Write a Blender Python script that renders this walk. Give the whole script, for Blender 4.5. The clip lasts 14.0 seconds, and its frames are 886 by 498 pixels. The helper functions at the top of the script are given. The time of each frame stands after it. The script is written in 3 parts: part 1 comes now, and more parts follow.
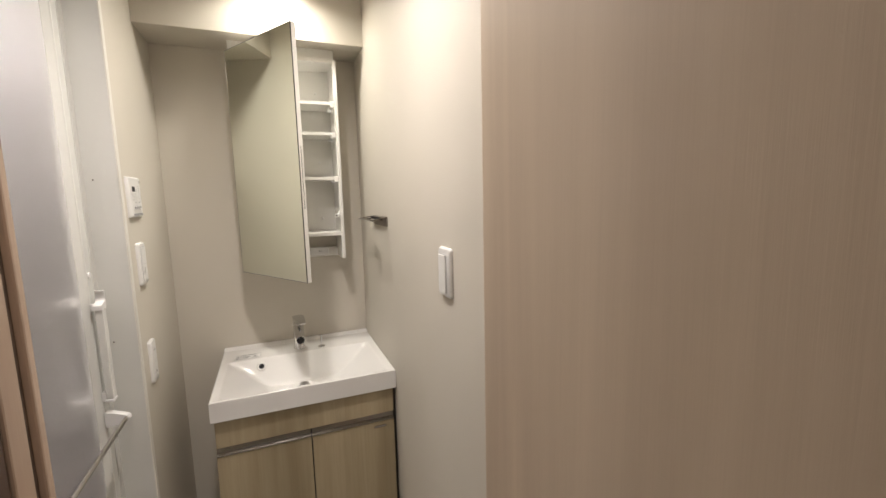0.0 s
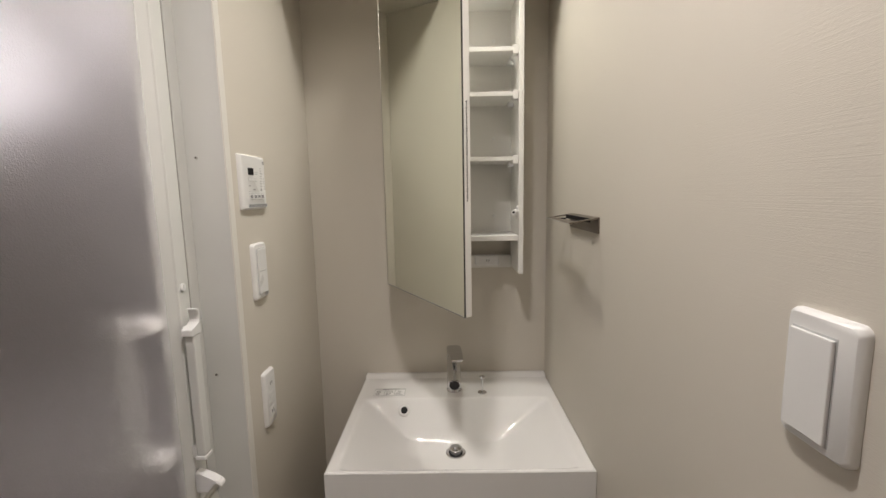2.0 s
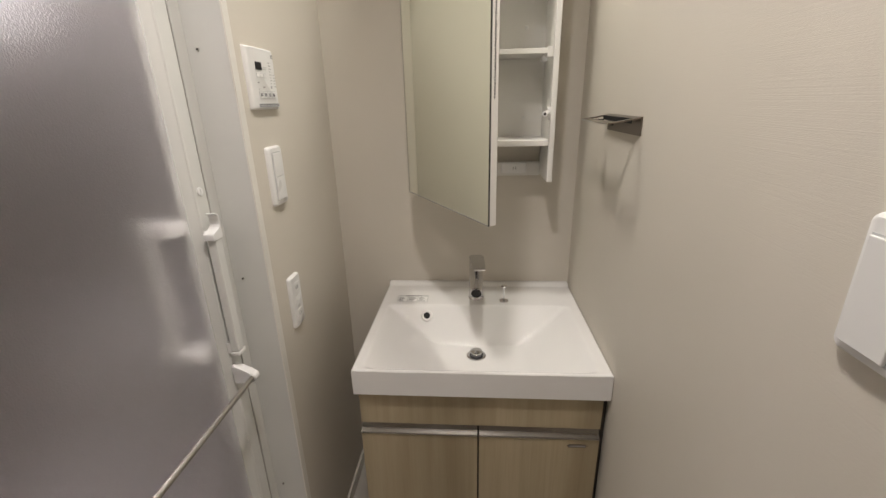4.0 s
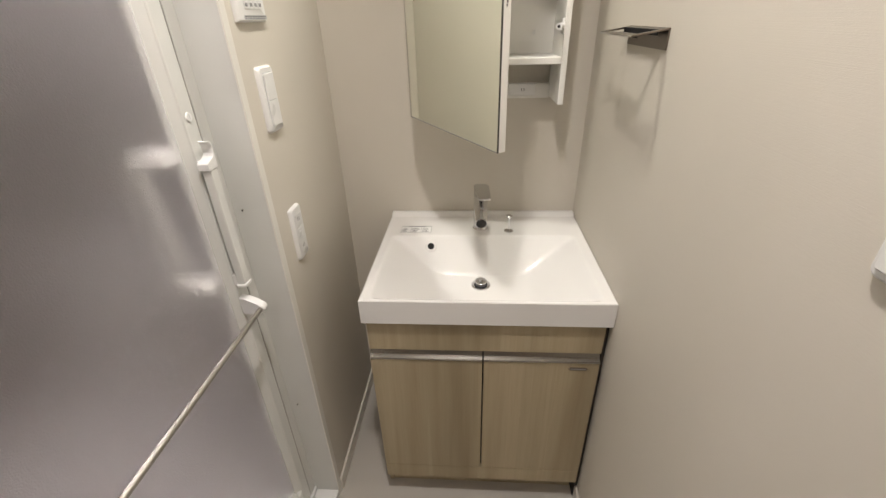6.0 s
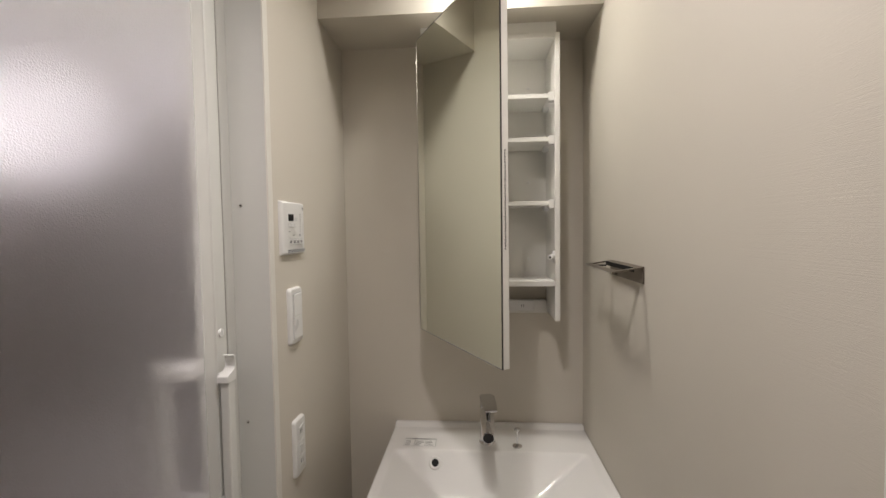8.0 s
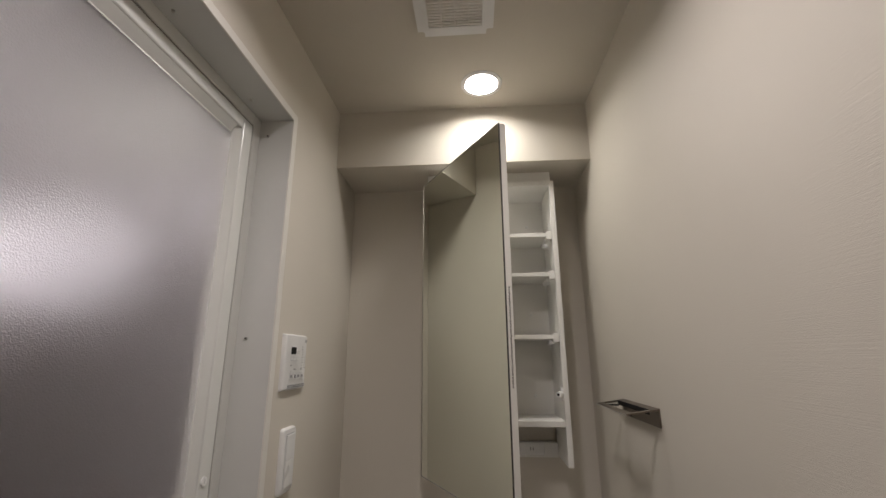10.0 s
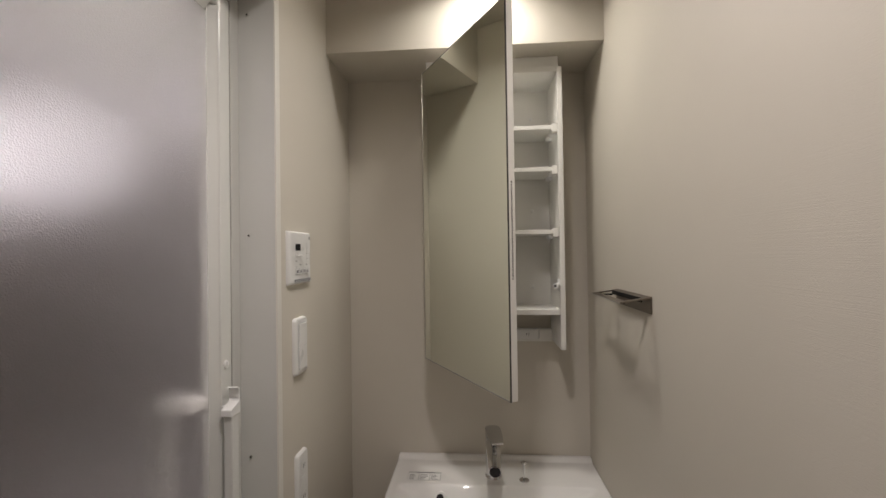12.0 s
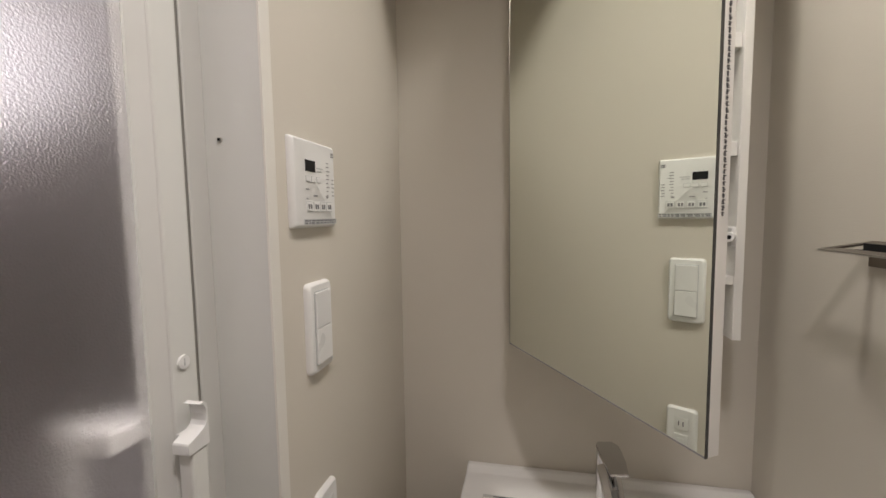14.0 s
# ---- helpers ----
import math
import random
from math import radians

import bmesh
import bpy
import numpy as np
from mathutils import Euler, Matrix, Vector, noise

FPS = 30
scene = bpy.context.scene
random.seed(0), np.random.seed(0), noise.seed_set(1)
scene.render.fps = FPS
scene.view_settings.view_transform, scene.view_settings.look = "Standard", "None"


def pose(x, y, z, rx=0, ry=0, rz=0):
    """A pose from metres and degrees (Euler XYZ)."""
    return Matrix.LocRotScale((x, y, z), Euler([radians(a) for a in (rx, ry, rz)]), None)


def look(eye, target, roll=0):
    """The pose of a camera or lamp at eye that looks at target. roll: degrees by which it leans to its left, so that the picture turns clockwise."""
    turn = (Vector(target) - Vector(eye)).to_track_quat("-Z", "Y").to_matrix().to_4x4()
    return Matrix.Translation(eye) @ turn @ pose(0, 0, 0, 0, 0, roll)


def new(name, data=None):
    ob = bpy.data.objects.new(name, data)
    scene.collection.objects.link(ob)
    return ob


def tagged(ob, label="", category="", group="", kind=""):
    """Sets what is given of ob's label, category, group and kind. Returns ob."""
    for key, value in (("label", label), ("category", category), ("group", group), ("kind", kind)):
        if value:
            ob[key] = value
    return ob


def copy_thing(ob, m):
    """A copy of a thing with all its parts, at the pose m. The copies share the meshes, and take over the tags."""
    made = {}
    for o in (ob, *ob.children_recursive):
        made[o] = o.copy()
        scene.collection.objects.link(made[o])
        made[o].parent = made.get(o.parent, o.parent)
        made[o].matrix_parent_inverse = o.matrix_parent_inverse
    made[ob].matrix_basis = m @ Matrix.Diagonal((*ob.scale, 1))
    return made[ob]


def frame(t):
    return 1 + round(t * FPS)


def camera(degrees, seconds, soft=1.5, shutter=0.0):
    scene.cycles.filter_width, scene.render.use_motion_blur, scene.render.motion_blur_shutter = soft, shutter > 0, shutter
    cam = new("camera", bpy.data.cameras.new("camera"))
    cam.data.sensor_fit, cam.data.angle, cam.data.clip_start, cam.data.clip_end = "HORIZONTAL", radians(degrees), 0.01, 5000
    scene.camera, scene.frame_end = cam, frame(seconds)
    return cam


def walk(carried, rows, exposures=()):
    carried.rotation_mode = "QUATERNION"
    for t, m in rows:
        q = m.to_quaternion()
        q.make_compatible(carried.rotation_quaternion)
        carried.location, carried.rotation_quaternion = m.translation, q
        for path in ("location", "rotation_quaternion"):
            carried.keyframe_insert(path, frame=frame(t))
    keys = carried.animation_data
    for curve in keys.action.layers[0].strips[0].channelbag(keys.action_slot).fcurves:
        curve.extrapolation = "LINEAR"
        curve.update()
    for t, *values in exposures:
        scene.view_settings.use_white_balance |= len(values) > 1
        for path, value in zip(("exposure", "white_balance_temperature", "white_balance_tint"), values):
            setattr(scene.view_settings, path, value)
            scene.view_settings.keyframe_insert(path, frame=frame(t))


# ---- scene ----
cam = camera(93.2, 14.0)
PATH = [
    (0, (0.392, -1.928, 1.4), (1.136, -0.09, 1.143), -1.4),
    (0.5, (0.414, -1.742, 1.398), (1.051, 0.136, 1.137), -1.3),
    (1, (0.407, -1.522, 1.391), (0.796, 0.422, 1.127), -1.3),
    (1.5, (0.442, -1.409, 1.39), (0.6, 0.567, 1.129), -1.2),
    (2, (0.451, -1.36, 1.382), (0.426, 0.623, 1.12), -1.1),
    (2.5, (0.465, -1.337, 1.375), (0.346, 0.64, 1.098), -1.1),
    (3, (0.469, -1.329, 1.368), (0.319, 0.637, 1.034), -1.1),
    (3.5, (0.464, -1.323, 1.364), (0.315, 0.614, 0.887), -1.2),
    (4, (0.453, -1.322, 1.363), (0.309, 0.559, 0.697), -1.4),
    (4.2, (0.457, -1.318, 1.362), (0.298, 0.529, 0.61), -1.6),
    (6.3, (0.435, -1.3, 1.353), (0.298, 0.444, 0.384), -1.9),
    (6.5, (0.44, -1.304, 1.357), (0.294, 0.48, 0.465), -1.8),
    (7, (0.436, -1.309, 1.373), (0.28, 0.568, 0.701), -1.6),
    (7.5, (0.431, -1.33, 1.392), (0.277, 0.625, 1.002), -1.3),
    (8, (0.431, -1.344, 1.406), (0.279, 0.648, 1.315), -0.8),
    (8.5, (0.421, -1.356, 1.427), (0.281, 0.629, 1.626), -0.5),
    (10.8, (0.418, -1.358, 1.421), (0.269, 0.57, 1.932), -0.2),
    (11, (0.416, -1.358, 1.42), (0.264, 0.59, 1.847), -0.3),
    (11.5, (0.413, -1.353, 1.419), (0.265, 0.63, 1.63), -0.5),
    (12, (0.415, -1.347, 1.419), (0.268, 0.648, 1.442), -0.8),
    (12.5, (0.42, -1.337, 1.414), (0.247, 0.653, 1.314), -0.9),
    (13, (0.361, -1.309, 1.391), (0.179, 0.677, 1.241), -0.9),
    (13.5, (0.323, -1.182, 1.354), (0.074, 0.795, 1.19), -0.8),
    (14, (0.311, -0.954, 1.37), (-0.096, 0.997, 1.208), -0.8),
]
walk(cam, [(t, look(eye, target, roll)) for t, eye, target, roll in PATH],
     [(0, 0.15, 6600, 10), (1.0, -0.14, 6550, 10), (1.5, -0.22, 6450, 10), (3, -0.3, 6420, 10), (4, -0.1, 6480, 10), (6.4, 0.32, 6490, 9), (7.5, -0.14, 6450, 10), (8.5, -0.68, 6400, 12),
      (11, -1.02, 6350, 13), (12, -0.76, 6450, 12), (13, -0.58, 6450, 11), (13.5, -0.54, 6500, 11), (14, -0.42, 6400, 12)])

# ---- light ----
scene.view_settings.exposure = 0.0
world = bpy.data.worlds.new("world")
world.use_nodes = True
world.node_tree.nodes["Background"].inputs[0].default_value = (0.02, 0.02, 0.02, 1)
world.node_tree.nodes["Background"].inputs[1].default_value = 0.3
scene.world = world


def disc_lamp(name, place, size, watts, colour, shape="DISK", aim=(0, 0, 0), spread=180):
    data = bpy.data.lights.new(name, "AREA")
    data.shape, data.size, data.energy, data.color, data.spread = shape, size, watts, colour, radians(spread)
    ob = new(name, data)
    ob.matrix_world = pose(*place, *aim)
    return ob


CEIL = 2.17
LX, RX = 0.01, 0.770
LAMPS = ((0.454, -0.324), (0.372, -0.975))
for (lx, ly), watts, hue, wide in zip(LAMPS, (3.9, 7.6), ((1.0, 0.945, 0.845), (1.0, 0.92, 0.87)), (152, 150)):
    disc_lamp("downlight_glow", (lx, ly, CEIL + 0.002), 0.090, watts, hue, spread=wide)
disc_lamp("corridor_glow", (0.42, -2.35, 2.36), 0.10, 4.0, (1.0, 0.88, 0.80))

# ---- materials ----


def material(name, colour, rough=0.5, metal=0.0, coat=0.0, spec=0.5):
    m = bpy.data.materials.new(name)
    m.use_nodes = True
    b = m.node_tree.nodes["Principled BSDF"]
    b.inputs["Base Color"].default_value = (*colour, 1)
    b.inputs["Roughness"].default_value = rough
    b.inputs["Metallic"].default_value = metal
    b.inputs["Coat Weight"].default_value = coat
    b.inputs["Coat Roughness"].default_value = 0.05
    b.inputs["Specular IOR Level"].default_value = spec
    return m


def noise_node(m, scale, stretch=(1, 1, 1), detail=4.0, rough=0.55, turn=(0, 0, 0)):
    t = m.node_tree
    co = t.nodes.new("ShaderNodeNewGeometry")
    mp = t.nodes.new("ShaderNodeMapping")
    mp.inputs["Scale"].default_value = stretch
    mp.inputs["Rotation"].default_value = turn
    nz = t.nodes.new("ShaderNodeTexNoise")
    nz.inputs["Scale"].default_value, nz.inputs["Detail"].default_value, nz.inputs["Roughness"].default_value = scale, detail, rough
    t.links.new(co.outputs["Position"], mp.inputs["Vector"])
    t.links.new(mp.outputs[0], nz.inputs["Vector"])
    return nz


def ramp(m, source, stops):
    t = m.node_tree
    r = t.nodes.new("ShaderNodeValToRGB")
    e = r.color_ramp.elements
    e[0].position, e[0].color = stops[0][0], (*stops[0][1], 1)
    e[1].position, e[1].color = stops[-1][0], (*stops[-1][1], 1)
    for p, c in stops[1:-1]:
        x = e.new(p)
        x.color = (*c, 1)
    t.links.new(source, r.inputs[0])
    return r


def blend(m, a, b, factor, kind="MULTIPLY"):
    t = m.node_tree
    x = t.nodes.new("ShaderNodeMix")
    x.data_type, x.blend_type = "RGBA", kind
    x.inputs[0].default_value = factor
    t.links.new(a, x.inputs[6])
    t.links.new(b, x.inputs[7])
    return x.outputs[2]


def bump(m, source, distance, strength=1.0, after=None):
    t = m.node_tree
    b = t.nodes.new("ShaderNodeBump")
    b.inputs["Distance"].default_value, b.inputs["Strength"].default_value = distance, strength
    t.links.new(source, b.inputs["Height"])
    if after:
        t.links.new(after.outputs[0], b.inputs["Normal"])
    t.links.new(b.outputs[0], t.nodes["Principled BSDF"].inputs["Normal"])
    return b


def base(m, source):
    m.node_tree.links.new(source, m.node_tree.nodes["Principled BSDF"].inputs["Base Color"])


def rough_from(m, source, low, high):
    t = m.node_tree
    r = t.nodes.new("ShaderNodeMapRange")
    r.inputs["To Min"].default_value, r.inputs["To Max"].default_value = low, high
    t.links.new(source, r.inputs[0])
    t.links.new(r.outputs[0], t.nodes["Principled BSDF"].inputs["Roughness"])


def tint(c, f):
    return tuple(v * f for v in c)


def wallpaper(name, colour):
    m = material(name, colour, 0.62, spec=0.35)
    big = noise_node(m, 1.6, detail=3)
    base(m, ramp(m, big.outputs[0], [(0.3, tint(colour, 0.97)), (0.7, tint(colour, 1.02))]).outputs[0])
    comb = noise_node(m, 11, (0.3, 0.3, 95), detail=4, rough=0.6)
    fine = noise_node(m, 260, (1, 1, 2.6), detail=2)
    b = bump(m, comb.outputs[0], 0.0006, 0.42)
    bump(m, fine.outputs[0], 0.0003, 0.4, after=b)
    return m


def wood(name, pale, dark, grain=1.0, bands=7, strip=0.0):
    m = material(name, pale, 0.42, spec=0.4)
    wide = noise_node(m, bands, (1, 1, 0.055), detail=3, rough=0.5)
    fine = noise_node(m, 60, (1, 1, 0.03), detail=6, rough=0.65)
    pores = noise_node(m, 420, (1, 1, 0.02), detail=3)
    wide.inputs["Distortion"].default_value = 0.35
    strips = noise_node(m, 13, (1, 1, 0.0), detail=0)
    boards = ramp(m, strips.outputs[0], [(0.0, (0.93, 0.925, 0.91)), (0.42, (1, 1, 1)), (0.5, (0.96, 0.955, 0.94)), (0.58, (1.04, 1.035, 1.03))])
    boards.color_ramp.interpolation = "CONSTANT"
    a = ramp(m, wide.outputs[0], [(0.32, dark), (0.52, pale), (0.7, tint(pale, 1.08))]).outputs[0]
    a = blend(m, a, boards.outputs[0], strip)
    f = ramp(m, fine.outputs[0], [(0.3, (0.84, 0.82, 0.79)), (0.62, (1, 1, 1))]).outputs[0]
    p = ramp(m, pores.outputs[0], [(0.32, (0.88, 0.87, 0.85)), (0.5, (1, 1, 1))]).outputs[0]
    base(m, blend(m, blend(m, a, f, 0.7 * grain), p, 0.6 * grain))
    bump(m, pores.outputs[0], 0.0003, 0.5)
    rough_from(m, fine.outputs[0], 0.36, 0.52)
    return m


def satin(name, colour, rough, relief=0.0003, scale=90, coat=0.0):
    m = material(name, colour, rough, coat=coat)
    n = noise_node(m, scale, detail=3)
    g = noise_node(m, 5, detail=4)
    base(m, ramp(m, g.outputs[0], [(0.3, tint(colour, 0.965)), (0.7, colour)]).outputs[0])
    rough_from(m, g.outputs[0], rough * 0.85, rough * 1.2)
    bump(m, n.outputs[0], relief, 0.35)
    return m


WALL = wallpaper("wallpaper", (0.61, 0.573, 0.505))
CEILING = satin("ceiling_paper", (0.56, 0.52, 0.45), 0.7, 0.0006, 300)
FLOOR = satin("vinyl_floor", (0.48, 0.455, 0.415), 0.42, 0.0003, 160)
WOOD = wood("pale_wood", (0.44, 0.372, 0.25), (0.325, 0.266, 0.168), 0.8, 9, 0.8)
DOORWOOD = wood("beige_wood", (0.60, 0.492, 0.375), (0.48, 0.382, 0.29), 0.3, 7)
RESIN = satin("white_resin", (0.655, 0.66, 0.635), 0.22, 0.0001, 60)
PLATE = satin("white_plastic", (0.75, 0.75, 0.74), 0.28, 0.00005, 60)
TRIMWHITE = satin("white_trim", (0.73, 0.71, 0.66), 0.38, 0.0001, 60)
SKIRT = satin("pale_skirting", (0.64, 0.61, 0.55), 0.4, 0.0001, 60)
CABWHITE = satin("white_board", (0.76, 0.75, 0.715), 0.35, 0.00008, 80)
CERAMIC = satin("glazed_white", (0.78, 0.775, 0.76), 0.045, 0.0, 12)
CHROME = material("chrome", (0.71, 0.71, 0.72), 0.05, 1.0)
STEEL = material("brushed_steel", (0.55, 0.53, 0.50), 0.28, 1.0)
bump(STEEL, noise_node(STEEL, 300, (1, 0.02, 1)).outputs[0], 0.0001, 0.5)
BRONZE = material("dark_satin_metal", (0.22, 0.187, 0.158), 0.30, 1.0)
PULL = material("brushed_pull_metal", (0.36, 0.34, 0.31), 0.25, 1.0)
bump(PULL, noise_node(PULL, 300, (0.02, 1, 1)).outputs[0], 0.0001, 0.5)
BLACK = material("black_and_hole_shade", (0.012, 0.012, 0.013), 0.55, spec=0.2)
DARK = material("gap_shade", (0.03, 0.026, 0.022), 0.7)
GREY = material("grey_print", (0.16, 0.16, 0.17), 0.5)
PALEGREY = material("pale_grey_print_and_shade", (0.50, 0.51, 0.51), 0.5)
DARKINK = material("dark_ink", (0.07, 0.07, 0.075), 0.5)
MIDGREY = material("mid_grey_print", (0.30, 0.30, 0.30), 0.5)
SHEET = material("sticker_sheet", (0.46, 0.47, 0.46), 0.35)
EDGE = material("dark_mirror_edge", (0.05, 0.05, 0.048), 0.12)
LINEGREY = material("shadow_line", (0.22, 0.21, 0.19), 0.7)
GROOVE = material("brown_groove", (0.16, 0.12, 0.10), 0.6)
# Door wood made darker and redder: weaker light at the jambs, put into colour.
DIMFRAMEWOOD = wood("dimmed_reddish_wood", (0.50, 0.385, 0.30), (0.41, 0.305, 0.235), 0.3, 9)
BROWN = wood("dark_brown_wood", (0.10, 0.062, 0.048), (0.07, 0.042, 0.032))
RED = material("dark_red_lens", (0.008, 0.004, 0.006), 0.16, spec=0.3)
MIRROR = material("mirror", (0.92, 0.955, 0.885), 0.0, 1.0)
TUB = satin("tub_white", (0.74, 0.73, 0.72), 0.25)
BATHWALL = satin("bath_panel_white", (0.74, 0.71, 0.71), 0.16, 0.0, 60)
BATHCEIL = satin("bath_ceiling_white", (0.84, 0.82, 0.83), 0.4)
ACCENT = wood("dark_bath_panel", (0.085, 0.042, 0.038), (0.06, 0.03, 0.027))


def glow(name, colour, strength):
    m = bpy.data.materials.new(name)
    m.use_nodes = True
    t = m.node_tree
    t.nodes.clear()
    e, o = t.nodes.new("ShaderNodeEmission"), t.nodes.new("ShaderNodeOutputMaterial")
    e.inputs[0].default_value, e.inputs[1].default_value = (*colour, 1), strength
    t.links.new(e.outputs[0], o.inputs[0])
    return m


LAMPGLOW = glow("lamp_diffuser", (1.0, 0.94, 0.87), 14)
BATHGLOW = glow("bath_lamp_diffuser", (1.0, 0.92, 0.95), 25)

FILLGLOW = glow("bath_fill_glow", (1.0, 0.92, 0.95), 26)

FROST = material("frosted_pane", (0.94, 0.92, 0.92), 0.29)
FROST.node_tree.nodes["Principled BSDF"].inputs["Transmission Weight"].default_value = 0.975
FROST.node_tree.nodes["Principled BSDF"].inputs["IOR"].default_value = 1.45
bump(FROST, noise_node(FROST, 460, detail=1.0, rough=0.4).outputs[0], 0.0009, 0.68)

# ---- mesh helpers ----
ORIGIN = {}


def thing(name, place=(0, 0, 0), label="", category="", group="", kind=""):
    ob = new(name)
    ob.location = place
    ob.empty_display_size = 0.05
    ORIGIN[ob.name] = Vector(place)
    return tagged(ob, label, category, group, kind)


def part(name, bm, mat, parent=None, label="", smooth=False, **tags):
    """One mesh object, its vertices given in the world, under a thing or a part."""
    home = parent
    while home is not None and home.parent is not None:
        home = home.parent
    o = ORIGIN[home.name] if home is not None and home.name in ORIGIN else Vector((0, 0, 0))
    for v in bm.verts:
        v.co -= o
    bmesh.ops.recalc_face_normals(bm, faces=bm.faces)
    me = bpy.data.meshes.new(name)
    bm.to_mesh(me)
    bm.free()
    me.materials.append(mat)
    if smooth:
        for p in me.polygons:
            p.use_smooth = True
        me.set_sharp_from_angle(angle=radians(38))
    ob = new(name, me)
    ob.parent = parent
    return tagged(ob, label, **tags)


def box(bm, x0, x1, y0, y1, z0, z1, bevel=0.0, seg=2, m=None):
    r = bmesh.ops.create_cube(bm, size=1.0)
    vs = r["verts"]
    for v in vs:
        v.co = Vector(((x0 + x1) / 2 + v.co.x * (x1 - x0), (y0 + y1) / 2 + v.co.y * (y1 - y0), (z0 + z1) / 2 + v.co.z * (z1 - z0)))
    if bevel:
        es = {e for v in vs for e in v.link_edges}
        r = bmesh.ops.bevel(bm, geom=list(es), offset=bevel, segments=seg, affect="EDGES", profile=0.5)
        vs = list({v for f in r["faces"] for v in f.verts} | {v for v in vs if v.is_valid})
    if m is not None:
        for v in vs:
            v.co = m @ v.co
    return vs


def boxes(rows, bevel=0.0, seg=2, m=None):
    bm = bmesh.new()
    for r in rows:
        box(bm, *r, bevel=bevel, seg=seg, m=m)
    return bm


def tube(bm, a, b, r0, r1=None, seg=32, caps=True):
    a, b = Vector(a), Vector(b)
    r1 = r0 if r1 is None else r1
    d = b - a
    m = Matrix.Translation((a + b) / 2) @ d.to_track_quat("Z", "Y").to_matrix().to_4x4()
    return bmesh.ops.create_cone(bm, cap_ends=caps, segments=seg, radius1=r0, radius2=r1, depth=d.length, matrix=m)["verts"]


def lathe(profile, centre, seg=40, m=None):
    """A turned shape: rows of (radius, height) round a vertical axis."""
    bm = bmesh.new()
    rings = []
    for r, z in profile:
        rings.append([bm.verts.new((r * math.cos(2 * math.pi * i / seg), r * math.sin(2 * math.pi * i / seg), z)) for i in range(seg)])
    for a, b in zip(rings, rings[1:]):
        for i in range(seg):
            j = (i + 1) % seg
            bm.faces.new((a[i], a[j], b[j], b[i]))
    bm.faces.new(rings[0][::-1])
    bm.faces.new(rings[-1])
    mm = Matrix.Translation(centre) @ (m or Matrix())
    for v in bm.verts:
        v.co = mm @ v.co
    return bm


def slab(outline, lift, m=None):
    """A plate from a plan outline in x, y, from z = 0 to lift."""
    bm = bmesh.new()
    lo = [bm.verts.new((x, y, 0)) for x, y in outline]
    hi = [bm.verts.new((x, y, lift)) for x, y in outline]
    bm.faces.new(lo[::-1])
    bm.faces.new(hi)
    n = len(lo)
    for i in range(n):
        bm.faces.new((lo[i], lo[(i + 1) % n], hi[(i + 1) % n], hi[i]))
    if m is not None:
        for v in bm.verts:
            v.co = m @ v.co
    return bm


def structure(name, rows, mat, label="", bevel=0.0, parent=None):
    return part(name, boxes(rows, bevel), mat, parent, label, kind="structure") if parent is None else part(name, boxes(rows, bevel), mat, parent, label)


# ---- large structure ----
DOOR_Y0, DOOR_Y1, DOOR_TOP = -1.192, -0.516, 1.958
structure("floor", [(-0.02, 0.88, -3.1, 0.12, -0.06, 0.0)], FLOOR, "pale grey vinyl floor")
structure("ceiling", [(-0.12, 0.88, -1.25, 0.12, CEIL + 0.03, CEIL + 0.12)], CEILING, "beige papered ceiling")
bm = bmesh.new()


def quad(x0, x1, y0, y1):
    bm.faces.new([bm.verts.new(c) for c in ((x0, y0, CEIL), (x1, y0, CEIL), (x1, y1, CEIL), (x0, y1, CEIL))])


cuts = [-1.26]
for cx, cy in sorted(LAMPS, key=lambda c: c[1]):
    ring, sq, up = [], [], []
    for i in range(48):
        a = 2 * math.pi * i / 48
        k = 0.1 / max(abs(math.cos(a)), abs(math.sin(a)))
        ring.append(bm.verts.new((cx + 0.052 * math.cos(a), cy + 0.052 * math.sin(a), CEIL)))
        sq.append(bm.verts.new((cx + k * math.cos(a), cy + k * math.sin(a), CEIL)))
        up.append(bm.verts.new((cx + 0.052 * math.cos(a), cy + 0.052 * math.sin(a), CEIL + 0.028)))
    for i in range(48):
        j = (i + 1) % 48
        bm.faces.new((ring[i], ring[j], sq[j], sq[i]))
        bm.faces.new((up[i], up[j], ring[j], ring[i]))
    quad(LX - 0.05, cx - 0.1, cy - 0.1, cy + 0.1)
    quad(cx + 0.1, RX + 0.05, cy - 0.1, cy + 0.1)
    quad(LX - 0.05, RX + 0.05, cuts[-1], cy - 0.1)
    cuts.append(cy + 0.1)
quad(LX - 0.05, RX + 0.05, cuts[-1], 0.05)
part("ceiling_board", bm, CEILING, kind="structure", label="beige papered ceiling with round cut-outs for the lamps")
structure("wall_north", [(-0.12, 0.88, 0.0, 0.12, -0.06, 2.3)], WALL, "cream textured wallpaper on the wall behind the basin")
structure("wall_east", [(RX, 0.88, -1.262, 0.0, -0.06, 2.3)], WALL, "cream wallpaper with a fine combed texture")
structure("wall_west", [(-0.09, LX, DOOR_Y1 + 0.0187, 0.0, -0.06, 2.3), (-0.09, LX, -1.25, DOOR_Y0 - 0.0187, -0.06, 2.3),
                        (-0.09, LX, DOOR_Y0 - 0.0187, DOOR_Y1 + 0.0187, DOOR_TOP + 0.0187, 2.3)], WALL, "cream textured wallpaper round the bathroom door")
structure("beam", [(LX, RX, -0.205, 0.0, 1.985, CEIL + 0.02)], WALL, "papered box beam above the mirror cabinet")
